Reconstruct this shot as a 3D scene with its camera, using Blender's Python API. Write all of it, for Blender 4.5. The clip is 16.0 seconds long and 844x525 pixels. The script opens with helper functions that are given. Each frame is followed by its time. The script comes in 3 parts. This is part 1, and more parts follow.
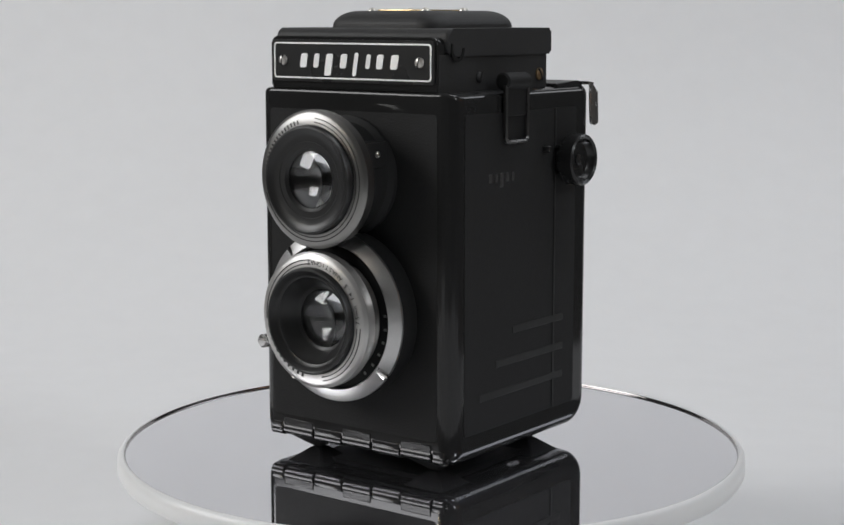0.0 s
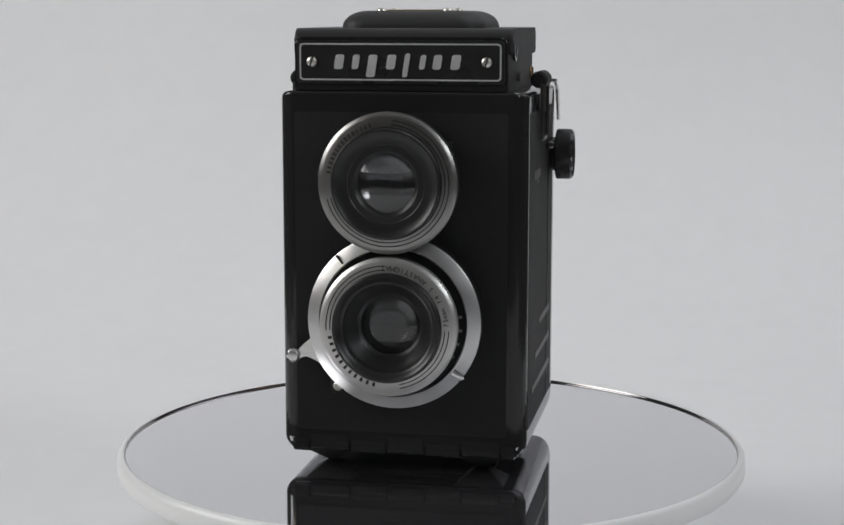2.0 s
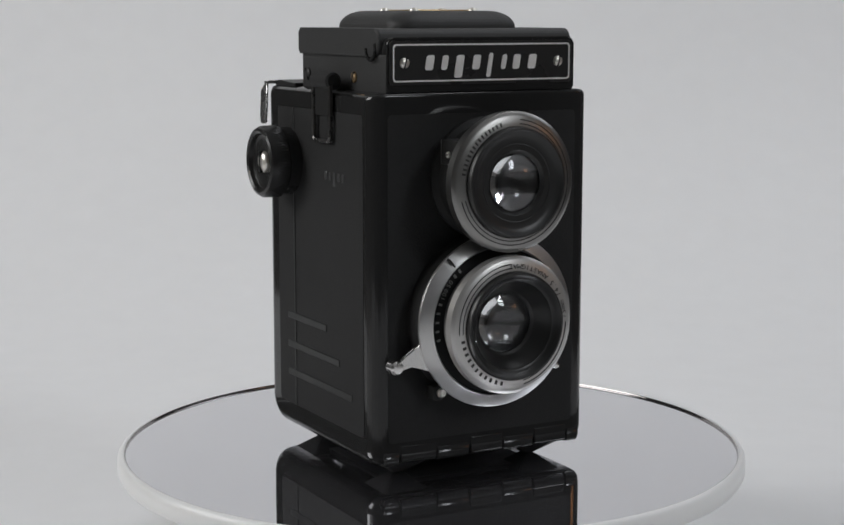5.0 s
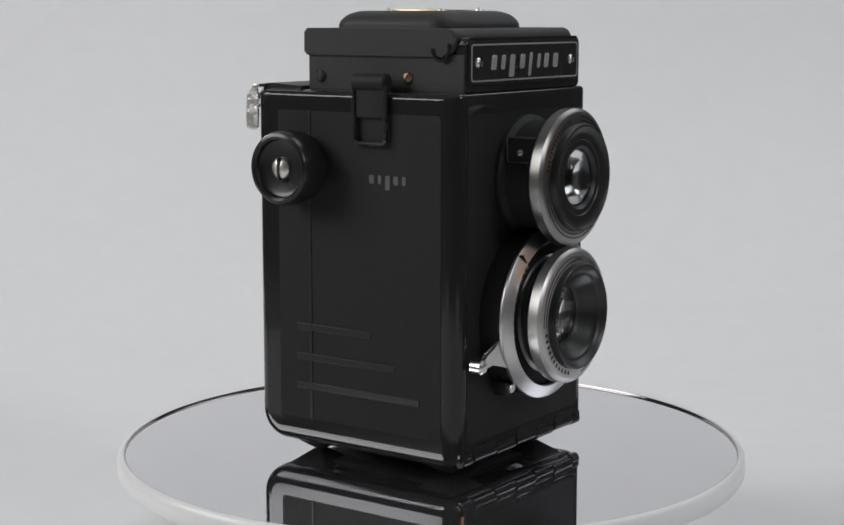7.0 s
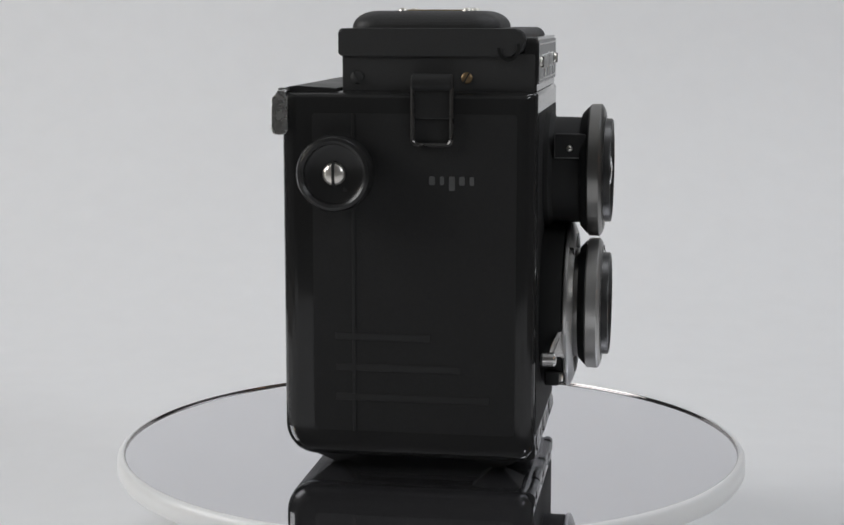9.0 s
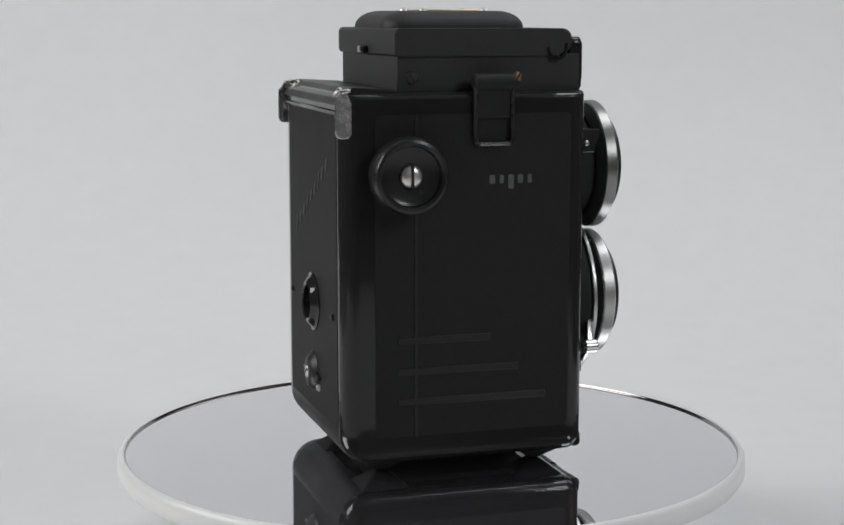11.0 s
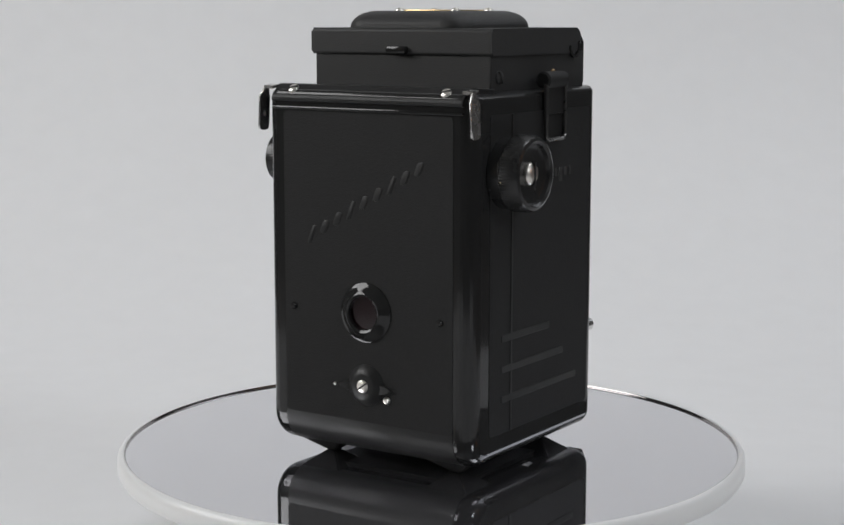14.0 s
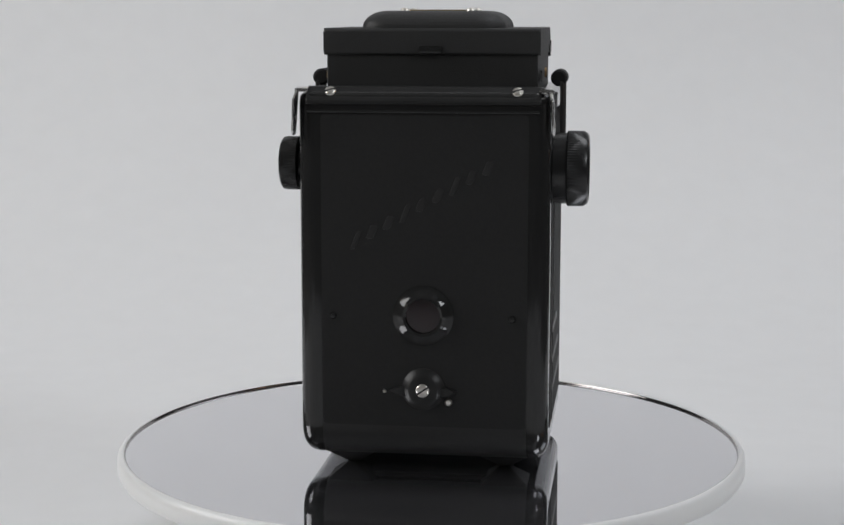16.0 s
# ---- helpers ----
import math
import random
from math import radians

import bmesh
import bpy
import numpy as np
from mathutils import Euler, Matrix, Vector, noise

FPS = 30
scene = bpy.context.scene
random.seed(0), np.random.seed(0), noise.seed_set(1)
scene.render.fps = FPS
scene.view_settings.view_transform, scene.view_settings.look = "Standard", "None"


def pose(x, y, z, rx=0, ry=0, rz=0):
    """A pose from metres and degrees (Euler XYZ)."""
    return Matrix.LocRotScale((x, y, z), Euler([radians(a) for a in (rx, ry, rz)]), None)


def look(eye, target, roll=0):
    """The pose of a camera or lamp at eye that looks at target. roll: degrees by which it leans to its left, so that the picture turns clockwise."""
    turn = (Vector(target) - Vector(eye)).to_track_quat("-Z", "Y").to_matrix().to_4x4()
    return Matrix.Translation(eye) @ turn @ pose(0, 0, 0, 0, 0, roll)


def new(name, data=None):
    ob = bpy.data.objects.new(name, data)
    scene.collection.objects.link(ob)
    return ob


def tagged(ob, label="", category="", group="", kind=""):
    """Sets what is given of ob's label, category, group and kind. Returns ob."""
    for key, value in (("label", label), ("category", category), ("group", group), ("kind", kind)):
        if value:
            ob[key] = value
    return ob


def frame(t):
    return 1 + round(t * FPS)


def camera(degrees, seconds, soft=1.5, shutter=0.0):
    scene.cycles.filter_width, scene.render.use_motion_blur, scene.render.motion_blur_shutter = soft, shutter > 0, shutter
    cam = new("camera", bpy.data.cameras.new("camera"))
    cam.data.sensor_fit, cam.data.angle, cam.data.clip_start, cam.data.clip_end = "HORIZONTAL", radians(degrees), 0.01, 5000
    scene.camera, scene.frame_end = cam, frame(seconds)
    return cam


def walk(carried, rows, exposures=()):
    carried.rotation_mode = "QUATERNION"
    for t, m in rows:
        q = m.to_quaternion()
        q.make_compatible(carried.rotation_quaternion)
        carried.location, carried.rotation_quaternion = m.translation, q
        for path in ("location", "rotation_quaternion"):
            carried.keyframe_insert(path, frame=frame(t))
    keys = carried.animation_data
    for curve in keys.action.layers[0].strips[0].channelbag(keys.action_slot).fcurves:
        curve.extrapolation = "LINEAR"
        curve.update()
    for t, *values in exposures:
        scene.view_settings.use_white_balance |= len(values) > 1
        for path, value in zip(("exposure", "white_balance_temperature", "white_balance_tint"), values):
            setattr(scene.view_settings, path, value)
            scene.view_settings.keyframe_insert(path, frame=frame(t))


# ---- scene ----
cam = camera(29.07, 16.0, soft=1.6)
EYE = Vector((-0.0033, -0.5768, 0.1541))
PITCH = radians(8.683)
VIEW = look(EYE, EYE + Vector((0, math.cos(PITCH), -math.sin(PITCH))), 0.03)
walk(cam, [(0.0, VIEW), (16.0, VIEW)], [(0.0, 0.12), (1.6, 0.11), (2.6, 0.0), (3.8, -0.01), (6.3, 0.06), (9.0, 0.13), (12.0, 0.12), (16.0, 0.08)])

# ---- light: a large window on one side, a cooler one across, two added fill lights, warm lamps ----
world = bpy.data.worlds.new("world")
scene.world = world
world.use_nodes = True
sky = world.node_tree.nodes.new("ShaderNodeTexSky")
sky.sky_type, sky.sun_disc = "NISHITA", False
sky.sun_elevation, sky.sun_rotation = radians(35), radians(250)
world.node_tree.links.new(sky.outputs[0], world.node_tree.nodes["Background"].inputs[0])
world.node_tree.nodes["Background"].inputs[1].default_value = 0.05


def area_light(name, place, target, w, h, watts, colour):
    data = bpy.data.lights.new(name, "AREA")
    data.shape, data.size, data.size_y, data.energy, data.color = "RECTANGLE", w, h, watts, colour
    ob = new(name, data)
    ob.matrix_world = look(place, target)
    return ob


area_light("window_light_west", (-1.44, -0.17, 0.88), (0.0, -0.17, 0.88), 0.86, 0.9, 14.4, (0.99, 0.99, 0.985))
# added fill that brightens the paper's right side; no window is known here
area_light("fill_light_east", (1.44, 0.8, 1.35), (0.0, 0.8, 1.35), 1.0, 0.9, 5.2, (0.945, 0.965, 1.0))

# invented overhead fill, so steep that it leaves few lines on the body's edges
area_light("overhead_fill_light", (0.75, 0.3, 1.89), (0.75, 0.3, 0.0), 0.8, 0.8, 9.4, (0.95, 0.97, 1.0))
area_light("window_light_southeast", (1.44, -1.3, 1.15), (0.0, -1.3, 1.15), 0.54, 0.62, 11.5, (0.93, 0.965, 1.0))

# ---- materials ----


def material(name, colour, rough=0.5, metal=0.0, vary=0.15, scale=60.0, bump=0.0, bump_scale=400.0, coat=0.0, rough_vary=0.1, ior=1.5):
    """A surface with mottling at two scales, in metres, and an optional fine relief."""
    mat = bpy.data.materials.new(name)
    mat.use_nodes = True
    nt = mat.node_tree
    bsdf = nt.nodes["Principled BSDF"]
    bsdf.inputs["Metallic"].default_value = metal
    bsdf.inputs["Coat Weight"].default_value = coat
    bsdf.inputs["Coat Roughness"].default_value = 0.12
    bsdf.inputs["IOR"].default_value = ior
    at = nt.nodes.new("ShaderNodeTexCoord")
    big = nt.nodes.new("ShaderNodeTexNoise")
    fine = nt.nodes.new("ShaderNodeTexNoise")
    big.inputs["Scale"].default_value, big.inputs["Detail"].default_value = scale, 4
    fine.inputs["Scale"].default_value, fine.inputs["Detail"].default_value = scale * 14, 3
    nt.links.new(at.outputs["Object"], big.inputs["Vector"])
    nt.links.new(at.outputs["Object"], fine.inputs["Vector"])
    add = nt.nodes.new("ShaderNodeMath")
    add.operation = "MULTIPLY_ADD"
    add.inputs[1].default_value = 0.5
    nt.links.new(fine.outputs["Fac"], add.inputs[0])
    half = nt.nodes.new("ShaderNodeMath")
    half.operation = "MULTIPLY"
    half.inputs[1].default_value = 0.5
    nt.links.new(big.outputs["Fac"], half.inputs[0])
    nt.links.new(half.outputs[0], add.inputs[2])
    ramp = nt.nodes.new("ShaderNodeMix")
    ramp.data_type = "RGBA"
    ramp.inputs[6].default_value = (*[c * (1 - vary) for c in colour], 1)
    ramp.inputs[7].default_value = (*[min(1, c * (1 + vary)) for c in colour], 1)
    nt.links.new(add.outputs[0], ramp.inputs[0])
    nt.links.new(ramp.outputs[2], bsdf.inputs["Base Color"])
    span = nt.nodes.new("ShaderNodeMapRange")
    span.inputs[3].default_value = max(0.02, rough * (1 - rough_vary))
    span.inputs[4].default_value = min(1, rough * (1 + rough_vary))
    nt.links.new(big.outputs["Fac"], span.inputs[0])
    nt.links.new(span.outputs[0], bsdf.inputs["Roughness"])
    if bump:
        grain = nt.nodes.new("ShaderNodeTexNoise")
        grain.inputs["Scale"].default_value, grain.inputs["Detail"].default_value = bump_scale, 3
        nt.links.new(at.outputs["Object"], grain.inputs["Vector"])
        node = nt.nodes.new("ShaderNodeBump")
        node.inputs["Strength"].default_value, node.inputs["Distance"].default_value = bump, 0.0004
        nt.links.new(grain.outputs["Fac"], node.inputs["Height"])
        nt.links.new(node.outputs[0], bsdf.inputs["Normal"])
    return mat


ENAMEL = material("black_enamel", (0.02, 0.02, 0.02), 0.08, bump=0.04, bump_scale=90, rough_vary=0.35, ior=1.42)
LEATHERETTE = material("black_leatherette", (0.017, 0.017, 0.017), 0.64, vary=0.3, bump=0.4, bump_scale=1700, ior=1.32)
LEATHERETTE_WORN = material("rubbed_black_leatherette", (0.018, 0.018, 0.018), 0.48, vary=0.3, bump=0.12, bump_scale=1500, ior=1.4, rough_vary=0.3)
WORN_BLACK = material("worn_black_metal", (0.09, 0.088, 0.085), 0.3, 0.75, vary=0.5, scale=300, rough_vary=0.4)
DULL_BRASS = material("dull_brass", (0.26, 0.18, 0.1), 0.45, 1.0, vary=0.3, scale=300)
HOOD_PAINT = material("black_wrinkle_paint", (0.028, 0.028, 0.028), 0.55, bump=0.3, bump_scale=1800, ior=1.42)
BAKELITE = material("black_bakelite", (0.02, 0.02, 0.02), 0.26, rough_vary=0.3, ior=1.42)
MATTE_BLACK = material("matte_black_paint", (0.018, 0.018, 0.018), 0.6, ior=1.32)
MOULDING = material("semi_gloss_black", (0.018, 0.018, 0.018), 0.4, ior=1.38, rough_vary=0.3, bump=0.14, bump_scale=900)
TUBE_BLACK = material("black_lens_paint", (0.015, 0.015, 0.015), 0.36)
HINGE_BLACK = material("worn_black_enamel", (0.022, 0.022, 0.022), 0.18, ior=1.42, bump=0.1, bump_scale=700, rough_vary=0.4)
PLATE_BLACK = material("black_lacquer", (0.02, 0.02, 0.02), 0.28)
CHROME = material("satin_chrome", (0.72, 0.71, 0.70), 0.24, 1.0, vary=0.08, scale=120, rough_vary=0.25, bump=0.05, bump_scale=700)
SATIN = material("satin_lens_ring", (0.52, 0.512, 0.5), 0.36, 0.8, vary=0.1, scale=150, bump=0.08, bump_scale=900)
TAB_CHROME = material("dented_chrome", (0.68, 0.67, 0.66), 0.26, 1.0, vary=0.2, scale=200, bump=0.6, bump_scale=350, rough_vary=0.4)
FLANGE_CHROME = material("turned_chrome", (0.6, 0.595, 0.59), 0.34, 1.0, vary=0.14, scale=150, rough_vary=0.2, bump=0.06, bump_scale=1200)
BRUSHED = material("satin_aluminium", (0.27, 0.265, 0.257), 0.32, 1.0, vary=0.1, scale=150, bump=0.08, bump_scale=900)
NICKEL = material("polished_nickel", (0.76, 0.73, 0.68), 0.36, 1.0, vary=0.1, scale=300)
BRASS = material("worn_brass", (0.62, 0.47, 0.25), 0.3, 1.0, vary=0.2, scale=300)
MARK_GREY = material("dull_grey_marking", (0.19, 0.19, 0.19), 0.4, 1.0, vary=0.2, scale=400)
SILVER_FILL = material("silver_lettering", (0.88, 0.88, 0.87), 0.46, 1.0, vary=0.1, scale=400)
INK = material("black_engraving", (0.012, 0.012, 0.012), 0.5)
ENGRAVED_GREY = material("dark_grey_engraving", (0.03, 0.027, 0.025), 0.5)
WHITE_INK = material("white_engraving", (0.28, 0.28, 0.27), 0.5)
RED_GLASS = material("dark_red_glass", (0.012, 0.004, 0.006), 0.1)
# grey of the plates that imitate a reflection in the viewing lens
PALE_REFLECTION = material("grey_lens_reflection", (0.11, 0.11, 0.11), 0.6)
SHUTTER_GREY = material("grey_shutter_blades", (0.045, 0.045, 0.045), 0.45, 0.6)
WHITE_PLASTIC = material("white_plastic_rim", (0.88, 0.88, 0.875), 0.32, vary=0.03, scale=30)
RIM_DARK = material("dark_rim_edge", (0.28, 0.265, 0.26), 0.12, 1.0)
PAPER = material("white_sweep_paper", (0.8, 0.8, 0.805), 0.75, vary=0.045, scale=4, bump=0.05, bump_scale=200)
WALL_GREY = material("grey_room_wall", (0.12, 0.118, 0.115), 0.8, vary=0.08, scale=4)
TABLE_DARK = material("dark_table_wood", (0.045, 0.036, 0.03), 0.55, vary=0.3, scale=12, bump=0.1, bump_scale=120)
CEILING_WHITE = material("white_ceiling_paint", (0.45, 0.45, 0.45), 0.8, vary=0.03, scale=4)
MIRROR = material("mirror_silver", (0.86, 0.86, 0.895), 0.022, 0.985, vary=0.01, scale=20, rough_vary=0.1)

GLASS = bpy.data.materials.new("coated_lens_glass")
GLASS.use_nodes = True
_g = GLASS.node_tree.nodes["Principled BSDF"]
_g.inputs["Transmission Weight"].default_value, _g.inputs["IOR"].default_value = 1.0, 1.62
_g.inputs["Roughness"].default_value, _g.inputs["Base Color"].default_value = 0.01, (0.96, 0.97, 0.99, 1)

GLOW = bpy.data.materials.new("warm_lamp_glow")
GLOW.use_nodes = True
_e = GLOW.node_tree.nodes["Principled BSDF"]
_e.inputs["Emission Color"].default_value, _e.inputs["Emission Strength"].default_value = (1.0, 0.42, 0.13, 1), 4.6

BULB = GLOW.copy()
BULB.name = "bulb_glow"
_b = BULB.node_tree.nodes["Principled BSDF"]
_b.inputs["Emission Color"].default_value, _b.inputs["Emission Strength"].default_value = (1.0, 0.8, 0.5, 1), 120.0

# ---- mesh helpers; shapes are written in millimetres ----
MM = 0.001


def finish(bm, name, mat, angle=35, flat=30.0):
    bmesh.ops.scale(bm, vec=(MM, MM, MM), verts=bm.verts)
    bmesh.ops.recalc_face_normals(bm, faces=bm.faces)
    me = bpy.data.meshes.new(name)
    bm.to_mesh(me)
    bm.free()
    # broad faces stay plane, so that only the rounded edges are shaded smooth
    me.set_sharp_from_angle(angle=radians(angle))
    me.polygons.foreach_set("use_smooth", [f.area < flat * MM * MM for f in me.polygons])
    me.materials.append(mat)
    return me


def part(name, bm, mat, parent=None, label="", flat=30.0):
    ob = new(name, finish(bm, name, mat, 35, flat))
    ob.parent = parent
    if label:
        tagged(ob, label)
    return ob


def box(x0, x1, y0, y1, z0, z1, r=0.0, seg=3, bm=None):
    made = bm or bmesh.new()
    m = Matrix.Translation(((x0 + x1) / 2, (y0 + y1) / 2, (z0 + z1) / 2)) @ Matrix.Diagonal((abs(x1 - x0), abs(y1 - y0), abs(z1 - z0), 1))
    vs = bmesh.ops.create_cube(made, size=1, matrix=m)["verts"]
    if r:
        es = list({e for v in vs for e in v.link_edges})
        bmesh.ops.bevel(made, geom=es, offset=r, segments=seg, profile=0.5, affect="EDGES")
    return made


def prism(points, axis, a, b, r=0.0, seg=3, bm=None):
    """A closed outline in the two other axes, drawn out along axis from a to b."""
    made = bm or bmesh.new()

    def at(p, d):
        return {"x": (d, p[0], p[1]), "y": (p[0], d, p[1]), "z": (p[0], p[1], d)}[axis]

    low = [made.verts.new(at(p, a)) for p in points]
    high = [made.verts.new(at(p, b)) for p in points]
    n = len(points)
    f1, f2 = made.faces.new(low), made.faces.new(list(reversed(high)))
    for i in range(n):
        made.faces.new((low[i], low[(i + 1) % n], high[(i + 1) % n], high[i]))
    if r:
        bmesh.ops.bevel(made, geom=list(set(f1.edges) | set(f2.edges)), offset=r, segments=seg, profile=0.5, affect="EDGES")
    return made


def rounded(u0, u1, v0, v1, radii, n=6):
    """A rectangle's outline with a radius for each corner: low-low, high-low, high-high, low-high."""
    out = []
    for (cu, cv, a0), r in zip(((u0, v0, 180), (u1, v0, 270), (u1, v1, 0), (u0, v1, 90)), radii):
        su, sv = (1 if cu == u0 else -1), (1 if cv == v0 else -1)
        if r <= 0:
            out.append((cu, cv))
            continue
        for k in range(n + 1):
            a = radians(a0 + 90 * k / n)
            out.append((cu + su * r + r * math.cos(a), cv + sv * r + r * math.sin(a)))
    return out


def lathe(profile, centre, axis="y", n=72, teeth=None, bm=None, closed=False):
    """A profile of (radius, distance along axis) turned about that axis. teeth: (first, last, depth, count) of profile rows to be knurled."""
    made = bm or bmesh.new()
    cx, cy, cz = centre
    rings = []
    if teeth:
        n = teeth[3] * 2
    for i, (r, d) in enumerate(profile):
        if r < 1e-6:
            rings.append([made.verts.new({"y": (cx, cy + d, cz), "x": (cx + d, cy, cz), "z": (cx, cy, cz + d)}[axis])])
            continue
        ring = []
        for k in range(n):
            a = 2 * math.pi * k / n
            q = r - (teeth[2] if teeth and teeth[0] <= i <= teeth[1] and k % 2 else 0)
            c, s = q * math.cos(a), q * math.sin(a)
            ring.append(made.verts.new({"y": (cx + c, cy + d, cz + s), "x": (cx + d, cy + c, cz + s), "z": (cx + c, cy + s, cz + d)}[axis]))
        rings.append(ring)
    pairs = list(zip(rings, rings[1:])) + ([(rings[-1], rings[0])] if closed else [])
    for a, b in pairs:
        if len(a) == 1 and len(b) == 1:
            continue
        m = max(len(a), len(b))
        for k in range(m):
            if len(a) == 1:
                made.faces.new((a[0], b[(k + 1) % m], b[k]))
            elif len(b) == 1:
                made.faces.new((a[k], a[(k + 1) % m], b[0]))
            else:
                made.faces.new((a[k], a[(k + 1) % m], b[(k + 1) % m], b[k]))
    return made


def arc_band(centre, r0, r1, a0, a1, y0, y1, n=48, bm=None):
    """A piece of a flat ring about the y axis, between two angles in degrees (0 to +x, 90 up)."""
    made = bm or bmesh.new()
    cx, cz = centre
    rows = []
    for k in range(n + 1):
        a = radians(a0 + (a1 - a0) * k / n)
        c, s = math.cos(a), math.sin(a)
        rows.append([made.verts.new((cx + r * c, y, cz + r * s)) for r, y in ((r0, y0), (r1, y0), (r1, y1), (r0, y1))])
    for p, q in zip(rows, rows[1:]):
        for i in range(4):
            made.faces.new((p[i], p[(i + 1) % 4], q[(i + 1) % 4], q[i]))
    made.faces.new(rows[0])
    made.faces.new(list(reversed(rows[-1])))
    return made


def placed(bm, m, source):
    """Adds a bmesh to bm at the pose m (in millimetres)."""
    me = bpy.data.meshes.new("piece")
    source.to_mesh(me)
    source.free()
    me.transform(m)
    bm.from_mesh(me)
    bpy.data.meshes.remove(me)
    return bm


def slotted_screw(centre, way, r, high, turn=90.0):
    """A domed screw head with a slot, in millimetres, on the plane through centre that faces way."""
    bm = bmesh.new()
    n = 20
    rows = []
    for j in range(5):
        e = j / 5
        rr = r * math.cos(e * math.pi / 2 * 0.96)
        rows.append([bm.verts.new((rr * math.cos(2 * math.pi * k / n), rr * math.sin(2 * math.pi * k / n), high * (0.25 + 0.75 * math.sin(e * math.pi / 2)))) for k in range(n)])
    foot = [bm.verts.new((r * math.cos(2 * math.pi * k / n), r * math.sin(2 * math.pi * k / n), -0.4)) for k in range(n)]
    rows.insert(0, foot)
    for a, b in zip(rows, rows[1:]):
        for k in range(n):
            bm.faces.new((a[k], a[(k + 1) % n], b[(k + 1) % n], b[k]))
    bm.faces.new(rows[-1])
    turned = Vector(way).to_track_quat("Z", "Y").to_matrix().to_4x4()
    pose_mm = Matrix.Translation(centre) @ turned @ Matrix.Rotation(radians(turn), 4, "Z")
    bm.transform(pose_mm)
    slot = bmesh.new()
    box(-r * 0.98, r * 0.98, -r * 0.12, r * 0.12, high * 0.4, high * 1.06, bm=slot)
    slot.transform(pose_mm)
    return bm, slot


def screw(name, centre, way, r, high, mat, parent, turn=90.0, label=""):
    head, slot = slotted_screw(centre, way, r, high, turn)
    ob = part(name, head, mat, parent, label)
    part("slot", slot, INK, ob)
    return ob


# ---- the room round the table ----
def structure(name, bm, mat, label):
    return tagged(part(name, bm, mat, None, "", 1e9 if "paper" in name else 30.0), label, name.split("_")[0], kind="structure")


def wall_with_windows(name, x0, x1, openings):
    """A side wall with openings of (y from, y to, z from, z to), in order along y."""
    bm = bmesh.new()
    at = -2000
    for y0, y1, z0, z1 in openings:
        box(x0, x1, at, y0, -800, 2000, bm=bm)
        box(x0, x1, y0, y1, -800, z0, bm=bm)
        box(x0, x1, y0, y1, z1, 2000, bm=bm)
        at = y1
    box(x0, x1, at, 1600, -800, 2000, bm=bm)
    return structure(name, bm, WALL_GREY, "plain grey painted room wall with window openings")


wall_with_windows("wall_west", -1600, -1460, [(-610, 270, 420, 1340)])
# the second opening is made up, to go with the east fill light
wall_with_windows("wall_east", 1460, 1600, [(-1580, -1020, 830, 1470), (290, 1310, 890, 1810)])
structure("wall_south", box(-1460, 1460, -2000, -1900, -800, 2000), WALL_GREY, "plain grey painted room wall behind the viewer")
structure("wall_north", box(-1460, 1460, 1500, 1600, -800, 2000), WALL_GREY, "plain grey painted wall behind the paper sweep")
# unseen ceiling, left open where the overhead fill light hangs
ceiling_mesh = box(-1460, 340, -1900, 1500, 1900, 2000)
box(1160, 1460, -1900, 1500, 1900, 2000, bm=ceiling_mesh)
box(340, 1160, -1900, -110, 1900, 2000, bm=ceiling_mesh)
box(340, 1160, 710, 1500, 1900, 2000, bm=ceiling_mesh)
structure("ceiling", ceiling_mesh, CEILING_WHITE, "plain white painted ceiling with an opening added for a fill light")
structure("floor", box(-1460, 1460, -1900, 1500, -800, -760), WALL_GREY, "plain dark room floor under the table")


def paper_sweep():
    """White paper that lies on the table and curves up behind."""
    low, r, back, top, thick = -50.0, 420.0, 760.0, 1500.0, 1.5
    line = [(-620.0, low)] + [(y, low) for y in range(-600, 340, 40)]
    for k in range(25):
        a = radians(-90 + 90 * k / 24)
        line.append((back - r + r * math.cos(a), low + r + r * math.sin(a)))
    line += [(back, 700.0), (back, 1000.0), (back, top)]
    bm = bmesh.new()
    xs = [-520 + 960 * i / 20 for i in range(21)]
    upper = [[bm.verts.new((x, y, z)) for x in xs] for y, z in line]
    lower = [[bm.verts.new((x, y + (thick if z > 0 else 0), z - (0 if z > 400 else thick))) for x in xs] for y, z in line]
    for rows in (upper, lower):
        for a, b in zip(rows, rows[1:]):
            for i in range(20):
                bm.faces.new((a[i], a[i + 1], b[i + 1], b[i]))
    return structure("backdrop_paper", bm, PAPER, "seamless white paper sweep lit softly from the side")


paper_sweep()


def table():
    top = tagged(new("table"), "plain dark wooden table that carries the white paper sweep", "table")
    part("tabletop", box(-760, 760, -660, 740, -91, -53, 4), TABLE_DARK, top)
    for sx in (-700, 700):
        for sy in (-600, 660):
            part("leg", box(sx - 30, sx + 30, sy - 30, sy + 30, -760, -91, 4), TABLE_DARK, top)
    return top


table()


